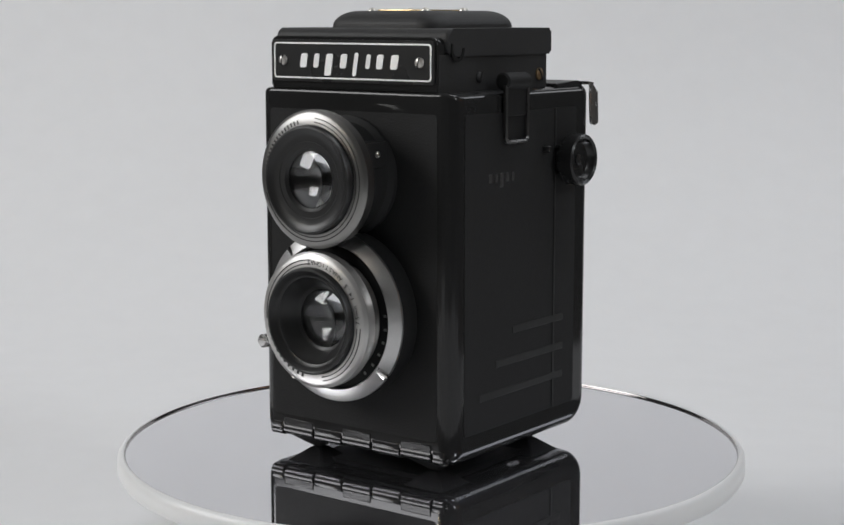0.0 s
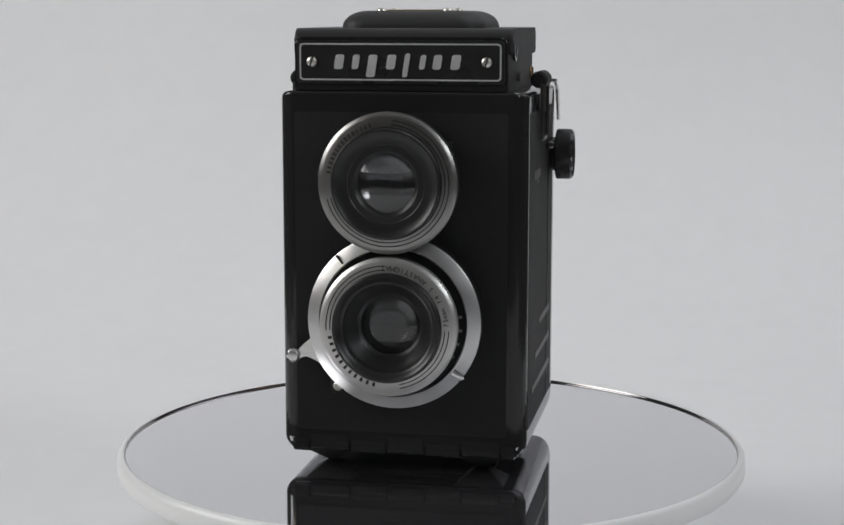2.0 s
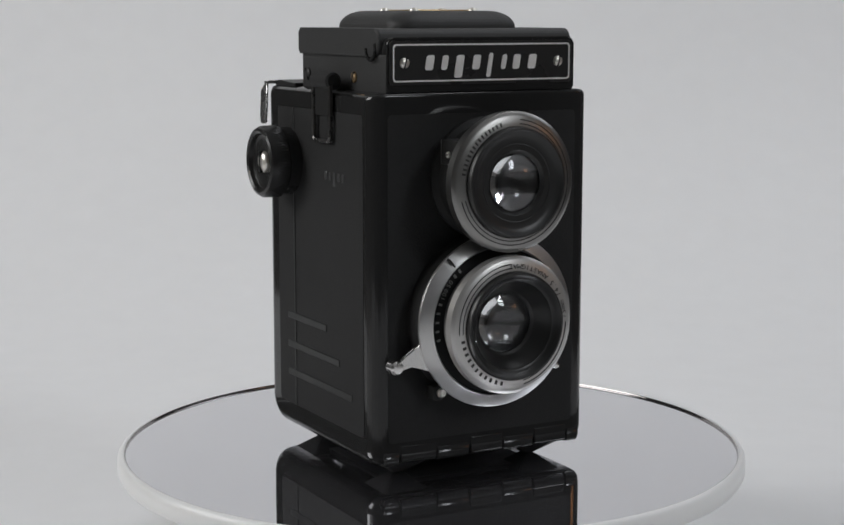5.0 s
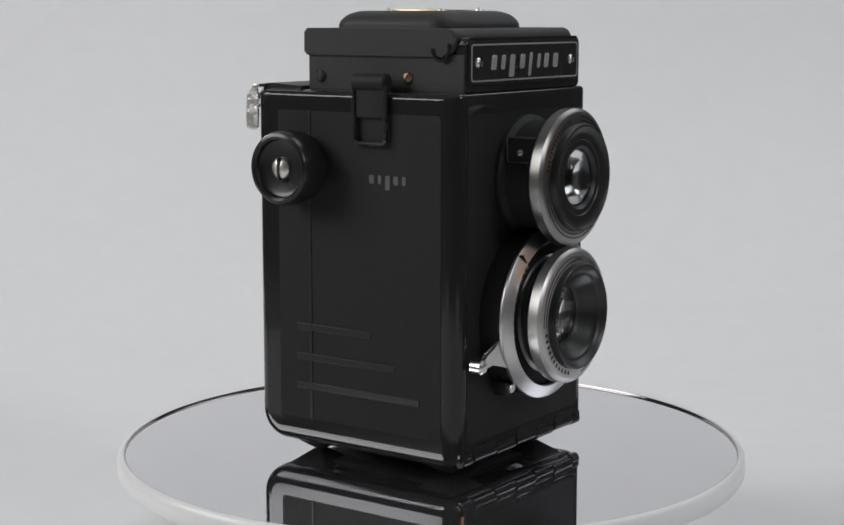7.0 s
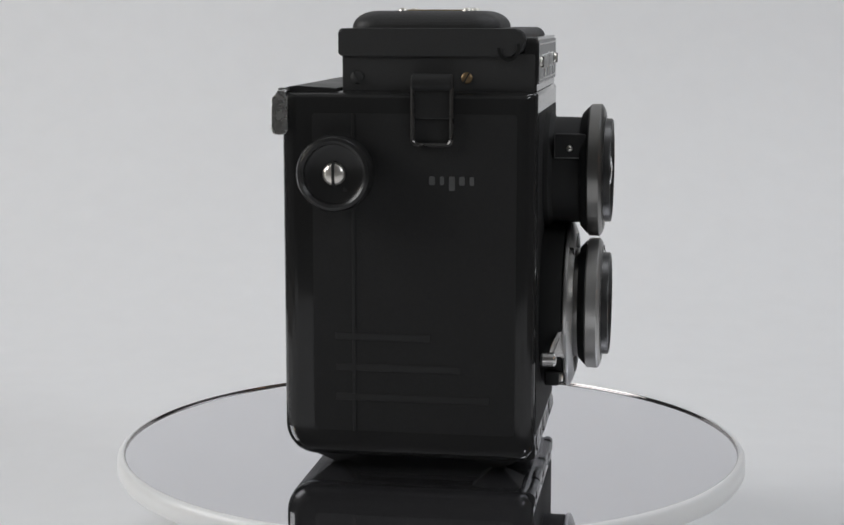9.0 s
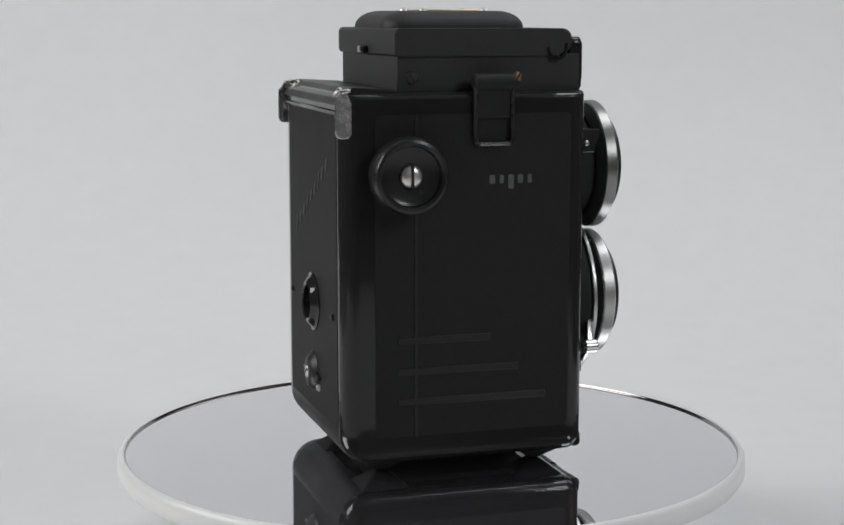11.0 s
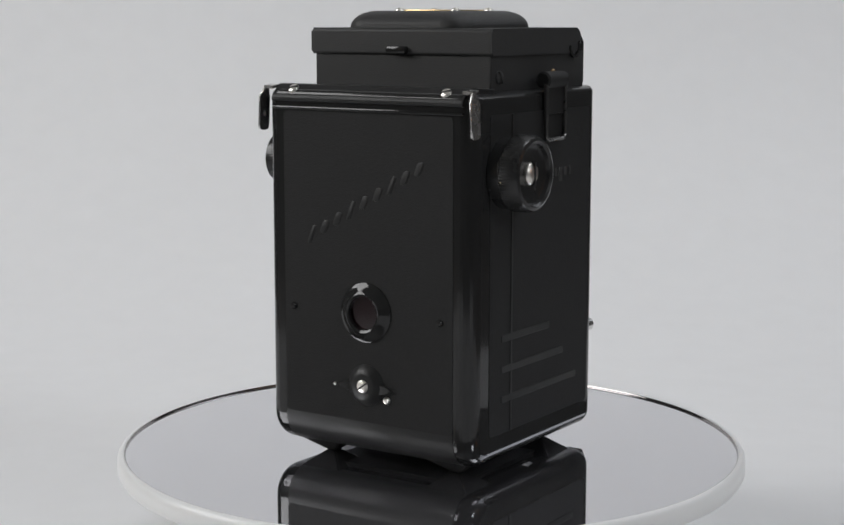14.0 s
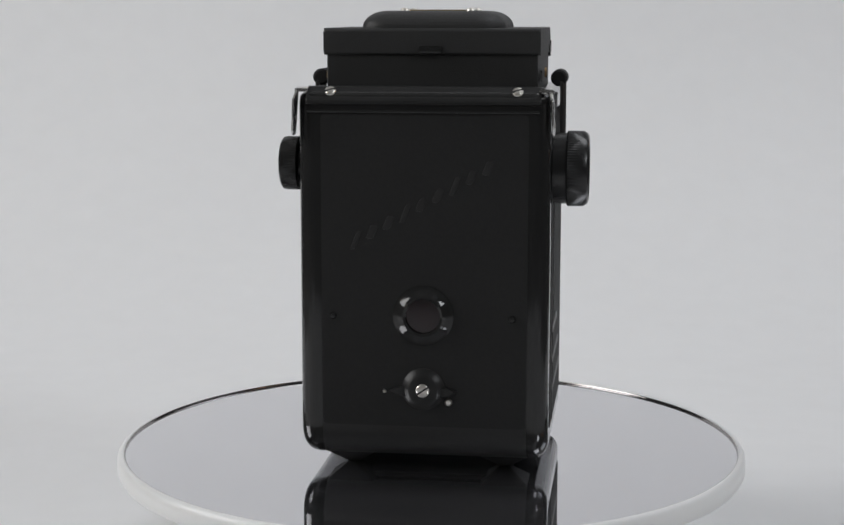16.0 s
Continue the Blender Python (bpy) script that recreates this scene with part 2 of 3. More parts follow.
def room_lamp():
    lamp = tagged(new("floor_lamp"), "small warm glowing globe lamp on a slim stand", "lamp")
    part("stand", lathe([(0, 0), (90, 0), (90, 12), (14, 24), (9, 40), (9, 1050), (24, 1060), (24, 1074), (0, 1074)], (1120, -280, -760), "z", 24), BRUSHED, lamp)
    part("globe", lathe([(50 * math.cos(radians(a)) if abs(a) < 90 else 0, 50 * math.sin(radians(a))) for a in range(-90, 91, 15)], (1120, -280, 360), "z", 24), GLOW, lamp, "warm glowing glass globe", 1e9)
    return lamp


room_lamp()


def desk_lamp():
    lamp = tagged(new("desk_lamp"), "slim desk lamp with one small bright bulb", "lamp")
    part("stand", lathe([(0, 0), (70, 0), (70, 10), (10, 20), (6, 30), (6, 1190), (9, 1194), (0, 1194)], (-1120, -630, -760), "z", 20), BRUSHED, lamp)
    part("bulb", lathe([(14 * math.cos(radians(a)) if abs(a) < 90 else 0, 14 * math.sin(radians(a))) for a in range(-90, 91, 15)], (-1120, -630, 447), "z", 16), BULB, lamp, "small warm white bulb", 1e9)
    return lamp


desk_lamp()

# ---- the turntable ----
turntable = tagged(new("turntable"), "round mirror-topped turntable with a white plastic rim", "turntable")
part("mirror_top", lathe([(0, 0), (109.8, 0), (109.8, -3), (0, -3)], (0, 0, 0), "z", 180), MIRROR, turntable, "clear bluish round mirror plate")
part("edge_seal", lathe([(109.6, -2.6), (109.6, 0.02), (109.8, 0.7), (109.86, 0.76), (110.04, 0.77), (110.04, -2.6)], (0, 0, 0), "z", 180, closed=True), RIM_DARK, turntable, "thin dark glossy edge round the mirror")
part("rim", lathe([(110.04, -3.2), (110.04, 0.78), (110.4, 0.95), (111.1, 0.85), (111.8, 0.3), (112.4, -0.7), (112.6, -2.0), (112.5, -5.0), (111.7, -6.4), (108, -6.8), (108, -3.2)], (0, 0, 0), "z", 180, closed=True), WHITE_PLASTIC, turntable, "glossy white plastic rim")
part("base", lathe([(0, -3.1), (107.9, -3.1), (107.9, -6.9), (74, -9), (70, -49.9), (0, -49.9)], (0, 0, 0), "z", 120), WHITE_PLASTIC, turntable, "white plastic turntable base", 1e9)

# ---- the twin-lens camera ----
tlr = tagged(new("twin_lens_camera"), "black vintage twin-lens reflex camera, chrome lens rings, on a mirror", "camera")
CX = -2.7
X0, X1, YF, YB, ZB, ZT = -44.3, 39.6, -41.8, 43.6, 5.0, 129.0


def camera_body():
    # outline seen from the side, drawn across with rounded edges
    bm = bmesh.new()
    reach, steps, rows = 5.7, 8, []
    for s, x in ((1, X0), (-1, X1)):
        for k in (range(steps + 1) if s > 0 else range(steps, -1, -1)):
            a = math.pi / 2 * k / steps
            d = reach * (1 - math.sin(a))
            u = x + s * reach * (1 - math.cos(a))
            radii = [max(q - d, 0.4) for q in (5.6, 10.5, 5.6, 5.6)]
            radii[2:] = [2.4, 1.4]
            outline = rounded(YF + d, YB - d, ZB + d, ZT - 0.4 * d, radii, 8)
            rows.append([bm.verts.new((u, y, z)) for y, z in outline])
    n = len(rows[0])
    for a, b in zip(rows, rows[1:]):
        for i in range(n):
            bm.faces.new((a[i], a[(i + 1) % n], b[(i + 1) % n], b[i]))
    bm.faces.new(rows[0])
    bm.faces.new(rows[-1])
    body = part("body", bm, ENAMEL, tlr, "glossy black enamelled box body")
    # panels of fine-grained covering inside the glossy borders
    part("front_panel", prism(rounded(-38.7, 33.2, 13.6, 122.0, (1.5,) * 4), "y", YF - 0.16, YF + 1, 0.12, 2), LEATHERETTE, tlr, "fine-grained matte black covering")
    part("back_panel", prism(rounded(-37.2, 31.6, 17.0, 121.6, (1.5,) * 4), "y", YB - 1, YB + 0.16, 0.12, 2), LEATHERETTE, tlr, "fine-grained matte black covering")
    for s, x in ((-1, X0), (1, X1)):
        part("side_panel", prism(rounded(-35.4, 32.6, 14.8, 121.8, (1.5,) * 4), "x", x - s * 0.6, x + s * 0.16, 0.12, 2), LEATHERETTE, tlr, "fine-grained matte black covering")
        # raised vertical line and three bars
        part("moulding_line", box(x - s * 0.3, x + s * 0.42, 18.2, 19.3, 14.8, 121.8, 0.12, 2), MOULDING, tlr, "thin raised glossy moulding line")
        for z, y in ((47.2, -7.2), (36.7, -17.2), (26.5, -27.0)):
            part("moulding_bar", box(x - s * 0.3, x + s * 0.4, y, 25.0, z - 1.2, z + 1.2, 0.22, 3), MOULDING, tlr, "raised glossy horizontal moulding bar")
    part("back_trim", box(X0 + 3.5, X1 - 3.5, YB - 2.0, YB + 0.8, 122.0, 123.2, 0.4, 2), ENAMEL, tlr, "narrow glossy fold of the film door")
    # top lip of the film door: flat, then sloping down to a fold
    door_top = prism([(24.6, 128.6), (24.6, 129.9), (38.6, 130.6), (40.4, 130.4), (43.9, 126.9), (44.4, 126.0), (44.4, 125.0), (42.4, 124.4)], "x", X0 + 3.2, X1 - 3.2, 0.4, 2)
    top = part("door_top", door_top, MOULDING, tlr, "satin black sloping top lip of the film door")
    for x in (28.4, -33.4):
        screw("screw", (x, 42.0, 128.9), (0, 0.7, 0.7), 1.9, 1.0, NICKEL, top, 20, "small nickel screw")
    # the covering runs on round the lower bend of the film door
    bend = []
    for k in range(11):
        q = radians(-90 * k / 10)
        bend.append((YB - 10.5 + 10.64 * math.cos(q), ZB + 10.5 + 10.64 * math.sin(q)))
    inner = [(YB - 10.5 + (y - YB + 10.5) * 0.93, ZB + 10.5 + (z - ZB - 10.5) * 0.93) for y, z in reversed(bend)]
    part("panel_bend", prism([(YB + 0.14, 17.3)] + bend + inner + [(YB - 0.6, 17.3)], "x", -37.2, 31.6, 0.1, 1), LEATHERETTE_WORN, tlr, "covering rubbed smooth round the lower bend", 1e9)
    return body


camera_body()


def hinge():
    edges = (-40.6, -34.4, -20.4, -7.6, 5.5, 17.9, 31.2, 36.4)
    for i, (a, b) in enumerate(zip(edges, edges[1:])):
        z, r = (8.3, 2.3) if i % 2 else (7.6, 2.0)
        bm = lathe([(0, a + 0.25), (r - 0.3, a + 0.25), (r, a + 0.55), (r, b - 0.55), (r - 0.3, b - 0.25), (0, b - 0.25)], (0, YF + 1.6, z), "x", 24)
        box(a + 0.25, b - 0.25, YF - 0.25, YF + 2, z + 0.6, z + 4.0 if i % 2 else z + 3.0, 0.4, 2, bm=bm)
        part("hinge_knuckle", bm, HINGE_BLACK, tlr, "worn black hinge knuckle")
    part("hinge_pin", lathe([(0, -41.2), (1.0, -41.2), (1.0, 37.0), (0, 37.0)], (0, YF + 1.6, 8.0), "x", 16), ENAMEL, tlr, "black hinge pin")


hinge()


def feet():
    for x in (-29.0, 23.6):
        for y in (-28.5, 27.0):
            bm = bmesh.new()
            lo = [bm.verts.new((x + a * 1.8, y + b * 1.8, 0.02)) for a, b in ((-1, -1), (1, -1), (1, 1), (-1, 1))]
            hi = [bm.verts.new((x + a * 9.0, y + b * 9.0, 5.6)) for a, b in ((-1, -1), (1, -1), (1, 1), (-1, 1))]
            bm.faces.new(lo), bm.faces.new(hi)
            for i in range(4):
                bm.faces.new((lo[i], lo[(i + 1) % 4], hi[(i + 1) % 4], hi[i]))
            bmesh.ops.bevel(bm, geom=list(bm.edges), offset=0.4, segments=2, affect="EDGES")
            part("foot", bm, MATTE_BLACK, tlr, "tapered black foot")

    # added plate that stops light under the body, where only shade is seen
    plate = prism(rounded(-31.0, 26.0, -29.0, 29.0, (6.0,) * 4), "z", 3.4, 5.6, 0.6, 2)
    part("gap_blocker", plate, MATTE_BLACK, tlr, "matte black plate added to keep the gap under the body dark")


feet()

HX0, HX1 = -38.7, 33.0


def focusing_hood():
    hood = part("focusing_hood", prism(rounded(-40.6, 23.4, 128.6, 141.2, (0.5,) * 4, 2), "x", HX0, HX1, 0.5, 2), HOOD_PAINT, tlr, "folded black metal viewing hood")
    # lid: its sides overlap the hood; the front corners are cut round
    lid = prism(rounded(-37.6, 24.5, 140.4, 149.4, (5.0, 1.0, 1.2, 3.4), 6), "x", HX0 - 0.9, HX1 + 1.0, 0.9, 3)
    part("lid", lid, HOOD_PAINT, hood, "black painted hood lid")
    bump = bmesh.new()
    rows = []
    for z, d in [(148.8, 0.0), (149.6, 0.0)] + [(149.6 + 5.6 * math.sin(radians(a)), 8.2 * (1 - math.cos(radians(a)))) for a in range(10, 91, 10)]:
        r = 8.5 - 0.6 * d
        rows.append([bump.verts.new((u, v, z)) for u, v in rounded(CX - 24.6 + d, CX + 24.6 - d, -27.0 + d, 23.6 - d, (r,) * 4, 8)])
    n = len(rows[0])
    for a, b in zip(rows, rows[1:]):
        for i in range(n):
            bump.faces.new((a[i], a[(i + 1) % n], b[(i + 1) % n], b[i]))
    bump.faces.new(rows[0])
    bump.faces.new(rows[-1])
    cover = part("finder_cover", bump, HOOD_PAINT, hood, "raised black finder cover with rounded shoulders")
    part("brass_plate", box(CX - 10.5, CX + 10.5, -14.0, 6.5, 154.9, 155.6, 0.2, 2), BRASS, cover, "worn brass plate")
    for x in (CX - 11.8, CX + 11.2):
        for y in (-15.0, 7.0):
            part("rivet", lathe([(0, 1.1), (0.9, 0.95), (1.6, 0.4), (1.8, -0.3), (0, -0.3)], (x, y, 155.2), "z", 16), NICKEL, cover, "small domed rivet")
    # front frame and name plate
    part("plate_frame", prism(rounded(HX0 + 0.3, HX1 - 0.2, 129.2, 146.6, (0.8, 0.8, 2.2, 2.2)), "y", -41.2, -37.0, 0.5, 2), ENAMEL, hood, "glossy black plate holder")
    plate = part("name_plate", prism(rounded(-37.8, 31.9, 131.4, 145.6, (1.6,) * 4), "y", -41.7, -41.0, 0.15, 2), PLATE_BLACK, hood, "black name plate with a silver border")
    line = bmesh.new()
    outer, inner = rounded(-36.7, 30.8, 132.4, 144.6, (1.3,) * 4), rounded(-36.15, 30.25, 132.95, 144.05, (0.9,) * 4)
    layers = [[line.verts.new((u, y, v)) for u, v in ring] for ring, y in ((outer, -41.55), (outer, -41.85), (inner, -41.85), (inner, -41.55))]
    n = len(outer)
    for a, b in zip(layers, layers[1:]):
        for i in range(n):
            line.faces.new((a[i], a[(i + 1) % n], b[(i + 1) % n], b[i]))
    part("border_line", line, SILVER_FILL, plate, "thin silver border line")
    for x in (-32.5, 26.0):
        screw("plate_screw", (x, -41.6, 138.5), (0, -1, 0), 1.75, 1.2, NICKEL, plate, 75, "small domed nickel screw")
    # plain silver blocks in the rhythm of the maker's name
    for u, wide, low, high in ((-23.2, 3.0, 136.1, 140.9), (-17.6, 2.3, 136.1, 140.9), (-12.0, 3.0, 133.5, 140.9), (-5.7, 2.9, 136.1, 140.9), (-0.5, 1.7, 133.5, 141.4), (4.8, 1.9, 136.1, 140.9), (9.7, 2.8, 136.1, 140.9), (15.8, 3.1, 136.1, 140.9)):
        bm = prism(rounded(u - wide / 2, u + wide / 2, low, high, (0.8,) * 4, 4), "y", -41.92, -41.6, 0.05, 1)
        for v in bm.verts:
            v.co.x += 0.16 * (v.co.z - 138.5)
        part("name_block", bm, SILVER_FILL, plate)
    for s, x in ((-1, HX0), (1, HX1)):
        front_mat, back_mat = (DULL_BRASS, HOOD_PAINT) if s < 0 else (HOOD_PAINT, DULL_BRASS)
        screw("side_screw", (x, -18.2, 133.4), (s, 0, 0), 1.9, 0.9, front_mat, hood, 60, "small slotted hood screw")
        screw("side_screw", (x, 18.3, 133.4), (s, 0, 0), 2.2, 1.0, back_mat, hood, 120, "small slotted hood screw")
        spring = bmesh.new()
        for k in range(15):
            a0, a1 = radians(160 + 200 * k / 15), radians(160 + 200 * (k + 1) / 15)
            pts = [(-32.0 + r * math.cos(a), 143.2 + r * 1.2 * math.sin(a)) for r, a in ((2.8, a0), (3.7, a0), (3.7, a1), (2.8, a1))]
            prism(pts, "x", x + s * 0.5, x + s * 1.35, bm=spring)
        part("spring_clip", spring, ENAMEL, hood, "curved black wire spring")
    part("lid_catch", box(CX - 4.0, CX + 4.0, 24.0, 26.4, 140.8, 143.4, 0.7, 2), ENAMEL, hood, "small black lid catch")
    return hood


focusing_hood()


def strap_lugs():
    for s, x in ((-1, X0), (1, X1)):
        clip = part("strap_clip", lathe([(0, -14.6), (2.2, -14.6), (2.9, -14.0), (2.9, -1.4), (2.2, -0.8), (0, -0.8)], (x - s * 0.3 + s * 0.6, 0, 132.0), "y", 24), MATTE_BLACK, tlr, "black folded metal strap clip")
        part("tongue", box(x + s * 0.7, x + s * 1.4, -13.8, -1.7, 120.4, 131.0, 0.3, 2), MOULDING, clip)
        loop = bmesh.new()
        outer, inner = rounded(-14.7, -0.7, 111.2, 131.4, (2.4, 2.4, 1.0, 1.0)), rounded(-13.5, -1.9, 112.4, 130.2, (1.4, 1.4, 0.5, 0.5))
        ridge = rounded(-14.1, -1.3, 111.8, 130.8, (1.9, 1.9, 0.8, 0.8))
        layers = [[loop.verts.new((u, a, b)) for a, b in ring] for ring, u in ((outer, x + s * 0.8), (outer, x + s * 1.8), (ridge, x + s * 2.4), (inner, x + s * 1.9), (inner, x + s * 0.8))]
        n = len(outer)
        for a, b in zip(layers, layers[1:] + layers[:1]):
            for i in range(n):
                loop.faces.new((a[i], a[(i + 1) % n], b[(i + 1) % n], b[i]))
        part("clip_loop", loop, WORN_BLACK, clip, "black wire loop with worn bright edges", 1e9)
        # chrome tab that hangs over the rear top corner
        outline = [(40.5, 126.0), (40.6, 116.2), (40.9, 115.2), (41.8, 114.6), (43.3, 114.4), (44.8, 114.6), (45.7, 115.2), (46.0, 116.2), (46.0, 126.4), (43.6, 129.6), (42.0, 129.4)]
        tab = prism(outline, "x", x + s * 0.1, x + s * 0.85, 0.25, 2)
        for v in tab.verts:
            v.co.x += s * 0.55 * (129.6 - v.co.z) / 14 - (s * 0.7 * max(0.0, v.co.z - 126.4) / 3)
        prism([(40.6, 129.2), (40.6, 130.3), (43.8, 129.9), (43.8, 128.8)], "x", x - s * 3.8, x + s * 0.5, 0.25, 2, bm=tab)
        part("corner_tab", tab, TAB_CHROME, tlr, "bent chrome corner latch with a pointed head")


strap_lugs()


def knobs():
    # large knurled winding knob
    y, z = 23.2, 102.7
    dish = [(0, -9.3), (8.2, -9.3), (9.6, -9.9), (10.1, -11.3), (11.0, -11.9), (12.0, -11.5), (12.8, -10.2), (12.9, -5.0), (12.5, -4.6), (12.1, -4.5), (12.1, -0.2), (0, -0.2)]
    knob = part("winding_knob", lathe([(r * 0.985, d) for r, d in dish], (X0, y, z), "x", teeth=(6, 7, 0.22, 84)), BAKELITE, tlr, "large black knurled winding knob")
    screw("knob_screw", (X0 - 9.2, y, z), (-1, 0, 0), 3.8, 2.2, NICKEL, knob, 90, "silver domed slotted screw")
    # small knob across
    dish = [(0, 7.7), (1.6, 7.7), (2.2, 7.3), (2.3, 6.6), (6.4, 6.8), (7.4, 7.6), (7.9, 9.1), (8.8, 9.7), (9.5, 9.1), (9.7, 8.0), (9.7, 3.6), (9.0, 3.2), (6.5, 3.0), (6.5, -0.2), (0, -0.2)]
    part("release_knob", lathe([(r * 0.94, d * 0.94) for r, d in dish], (X1 - 0.6, 25.2, 103.6), "x", teeth=(9, 10, 0.18, 64)), BAKELITE, tlr, "small black knurled knob with a dished face")
    for yy in (11.5, 19.8):
        part("stop_pin", lathe([(0, 2.6), (0.9, 2.4), (1.3, 1.8), (1.3, -0.2), (0, -0.2)], (X1 + 0.6, yy, 108.0), "x", 14), ENAMEL, tlr, "small black pin")


knobs()


def side_marks():
    """Plain dull blocks where the maker's mark stands on both sides."""
    for s, x in ((-1, X0 - 0.2), (1, X1 + 0.2)):
        for k, wide in enumerate((2.0, 1.4, 2.0, 1.9, 1.5)):
            y = (-7.6 - k * 3.3) if s < 0 else (-21.0 + k * 3.3)
            part("mark_block", prism(rounded(y - wide / 2, y + wide / 2, 96.8 if k == 2 else 98.6, 101.5, (0.5,) * 4, 3), "x", x - 0.12, x + 0.12, 0.04, 1), MARK_GREY, tlr)


side_marks()


def back_details():
    win = part("film_window", lathe([(5.6, 0.1), (5.8, 2.3), (6.6, 2.7), (7.6, 2.2), (8.9, 0.9), (10.2, 0.5), (10.3, -0.5), (5.6, -0.5)], (CX, YB, 54.8), "y", 64, closed=True), ENAMEL, tlr, "glossy black ring round the film window")
    part("red_pane", lathe([(0, 0.9), (5.7, 0.9), (5.7, 0.2), (0, 0.2)], (CX, YB, 54.8), "y", 48), RED_GLASS, win, "very dark red glass pane")
    boss = part("cover_pivot", lathe([(0, 2.6), (4.0, 2.6), (5.2, 2.2), (6.6, 0.9), (7.2, 0.3), (7.2, -0.4), (0, -0.4)], (CX, YB, 29.8), "y", 48), MOULDING, tlr, "round black pivot of the window cover")
    screw("pivot_screw", (CX, YB + 2.4, 29.8), (0, 1, 0), 2.3, 0.8, NICKEL, boss, 35, "nickel slotted screw")
    for s in (-1, 1):
        part("pointer", prism([(CX + s * 5.5, 31.0), (CX + s * 9.0, 30.2), (CX + s * 11.4, 29.2), (CX + s * 9.0, 28.2), (CX + s * 5.5, 27.0)][::s], "y", YB - 0.3, YB + 1.3, 0.3, 2), MOULDING, boss, "pointed black wing")
    part("stud", lathe([(0, 1.4), (0.9, 1.2), (1.3, 0.6), (1.4, -0.3), (0, -0.3)], (-11.2, YB, 25.6), "y", 16), NICKEL, tlr, "tiny dull metal stud")
    part("stud", lathe([(0, 0.8), (0.4, 0.7), (0.6, 0.3), (0.6, -0.3), (0, -0.3)], (10.4, YB, 28.8), "y", 14), NICKEL, tlr, "tiny dull metal stud")
    for x in (27.8, -32.3):
        part("back_rivet", lathe([(0, 1.3), (0.8, 1.1), (1.2, 0.5), (1.3, -0.3), (0, -0.3)], (x, YB, 54.3), "y", 16), ENAMEL, tlr, "small black rivet")
    # slanting row of plain relief blocks pressed into the covering
    for k in range(9):
        u = k / 8
        x, z = 20.0 - 44.0 * u, 79.6 + 24.6 * u
        wide, low, high = (2.6, 2.3, 2.3) if k % 3 else (1.6, 3.0, 3.4)
        bm = prism(rounded(x - wide / 2, x + wide / 2, z - low, z + high, (0.9,) * 4, 4), "y", YB - 0.1, YB + 0.36, 0.18, 2)
        for v in bm.verts:
            v.co.x -= 0.4 * (v.co.z - z)
        part("relief_block", bm, LEATHERETTE_WORN, tlr)


back_details()

LX, UZ, LZ = -2.7, 100.5, 53.7


def text_on_ring(words, centre, r, start, end, y, size, mat, parent, name, heads_in=True):
    """Letters round a ring about the y axis from angle start to end, their heads towards the axis or away from it."""
    bm = bmesh.new()
    for i, ch in enumerate(words):
        if ch == " ":
            continue
        font = bpy.data.curves.new("letter", "FONT")
        font.body, font.size, font.extrude, font.align_x = ch, size, 0.02, "CENTER"
        ob = bpy.data.objects.new("letter", font)
        scene.collection.objects.link(ob)
        me = bpy.data.meshes.new_from_object(ob.evaluated_get(bpy.context.evaluated_depsgraph_get()))
        bpy.data.objects.remove(ob)
        step = i + 0.5 if heads_in else len(words) - i - 0.5
        a = radians(start + (end - start) * step / len(words))
        inward = Vector((-math.cos(a), 0, -math.sin(a))) * (1 if heads_in else -1)
        out = Vector((0, -1, 0))
        right = inward.cross(out)
        m = Matrix((right, inward, out)).transposed().to_4x4()
        m.translation = Vector((centre[0], y, centre[1])) - inward * (r if heads_in else -r)
        me.transform(m)
        bm.from_mesh(me)
        bpy.data.meshes.remove(me)
    return part(name, bm, mat, parent)


def bars_on_ring(centre, r, start, end, y, count, mat, parent, high=1.3, deep=0.06, fill=0.36):
    for i in range(count):
        a0 = start + (end - start) * (i + 0.5 - fill / 2) / count
        a1 = start + (end - start) * (i + 0.5 + fill / 2) / count
        part("ring_mark", arc_band(centre, r, r + high, a0, a1, y, y - deep, 2), mat, parent)


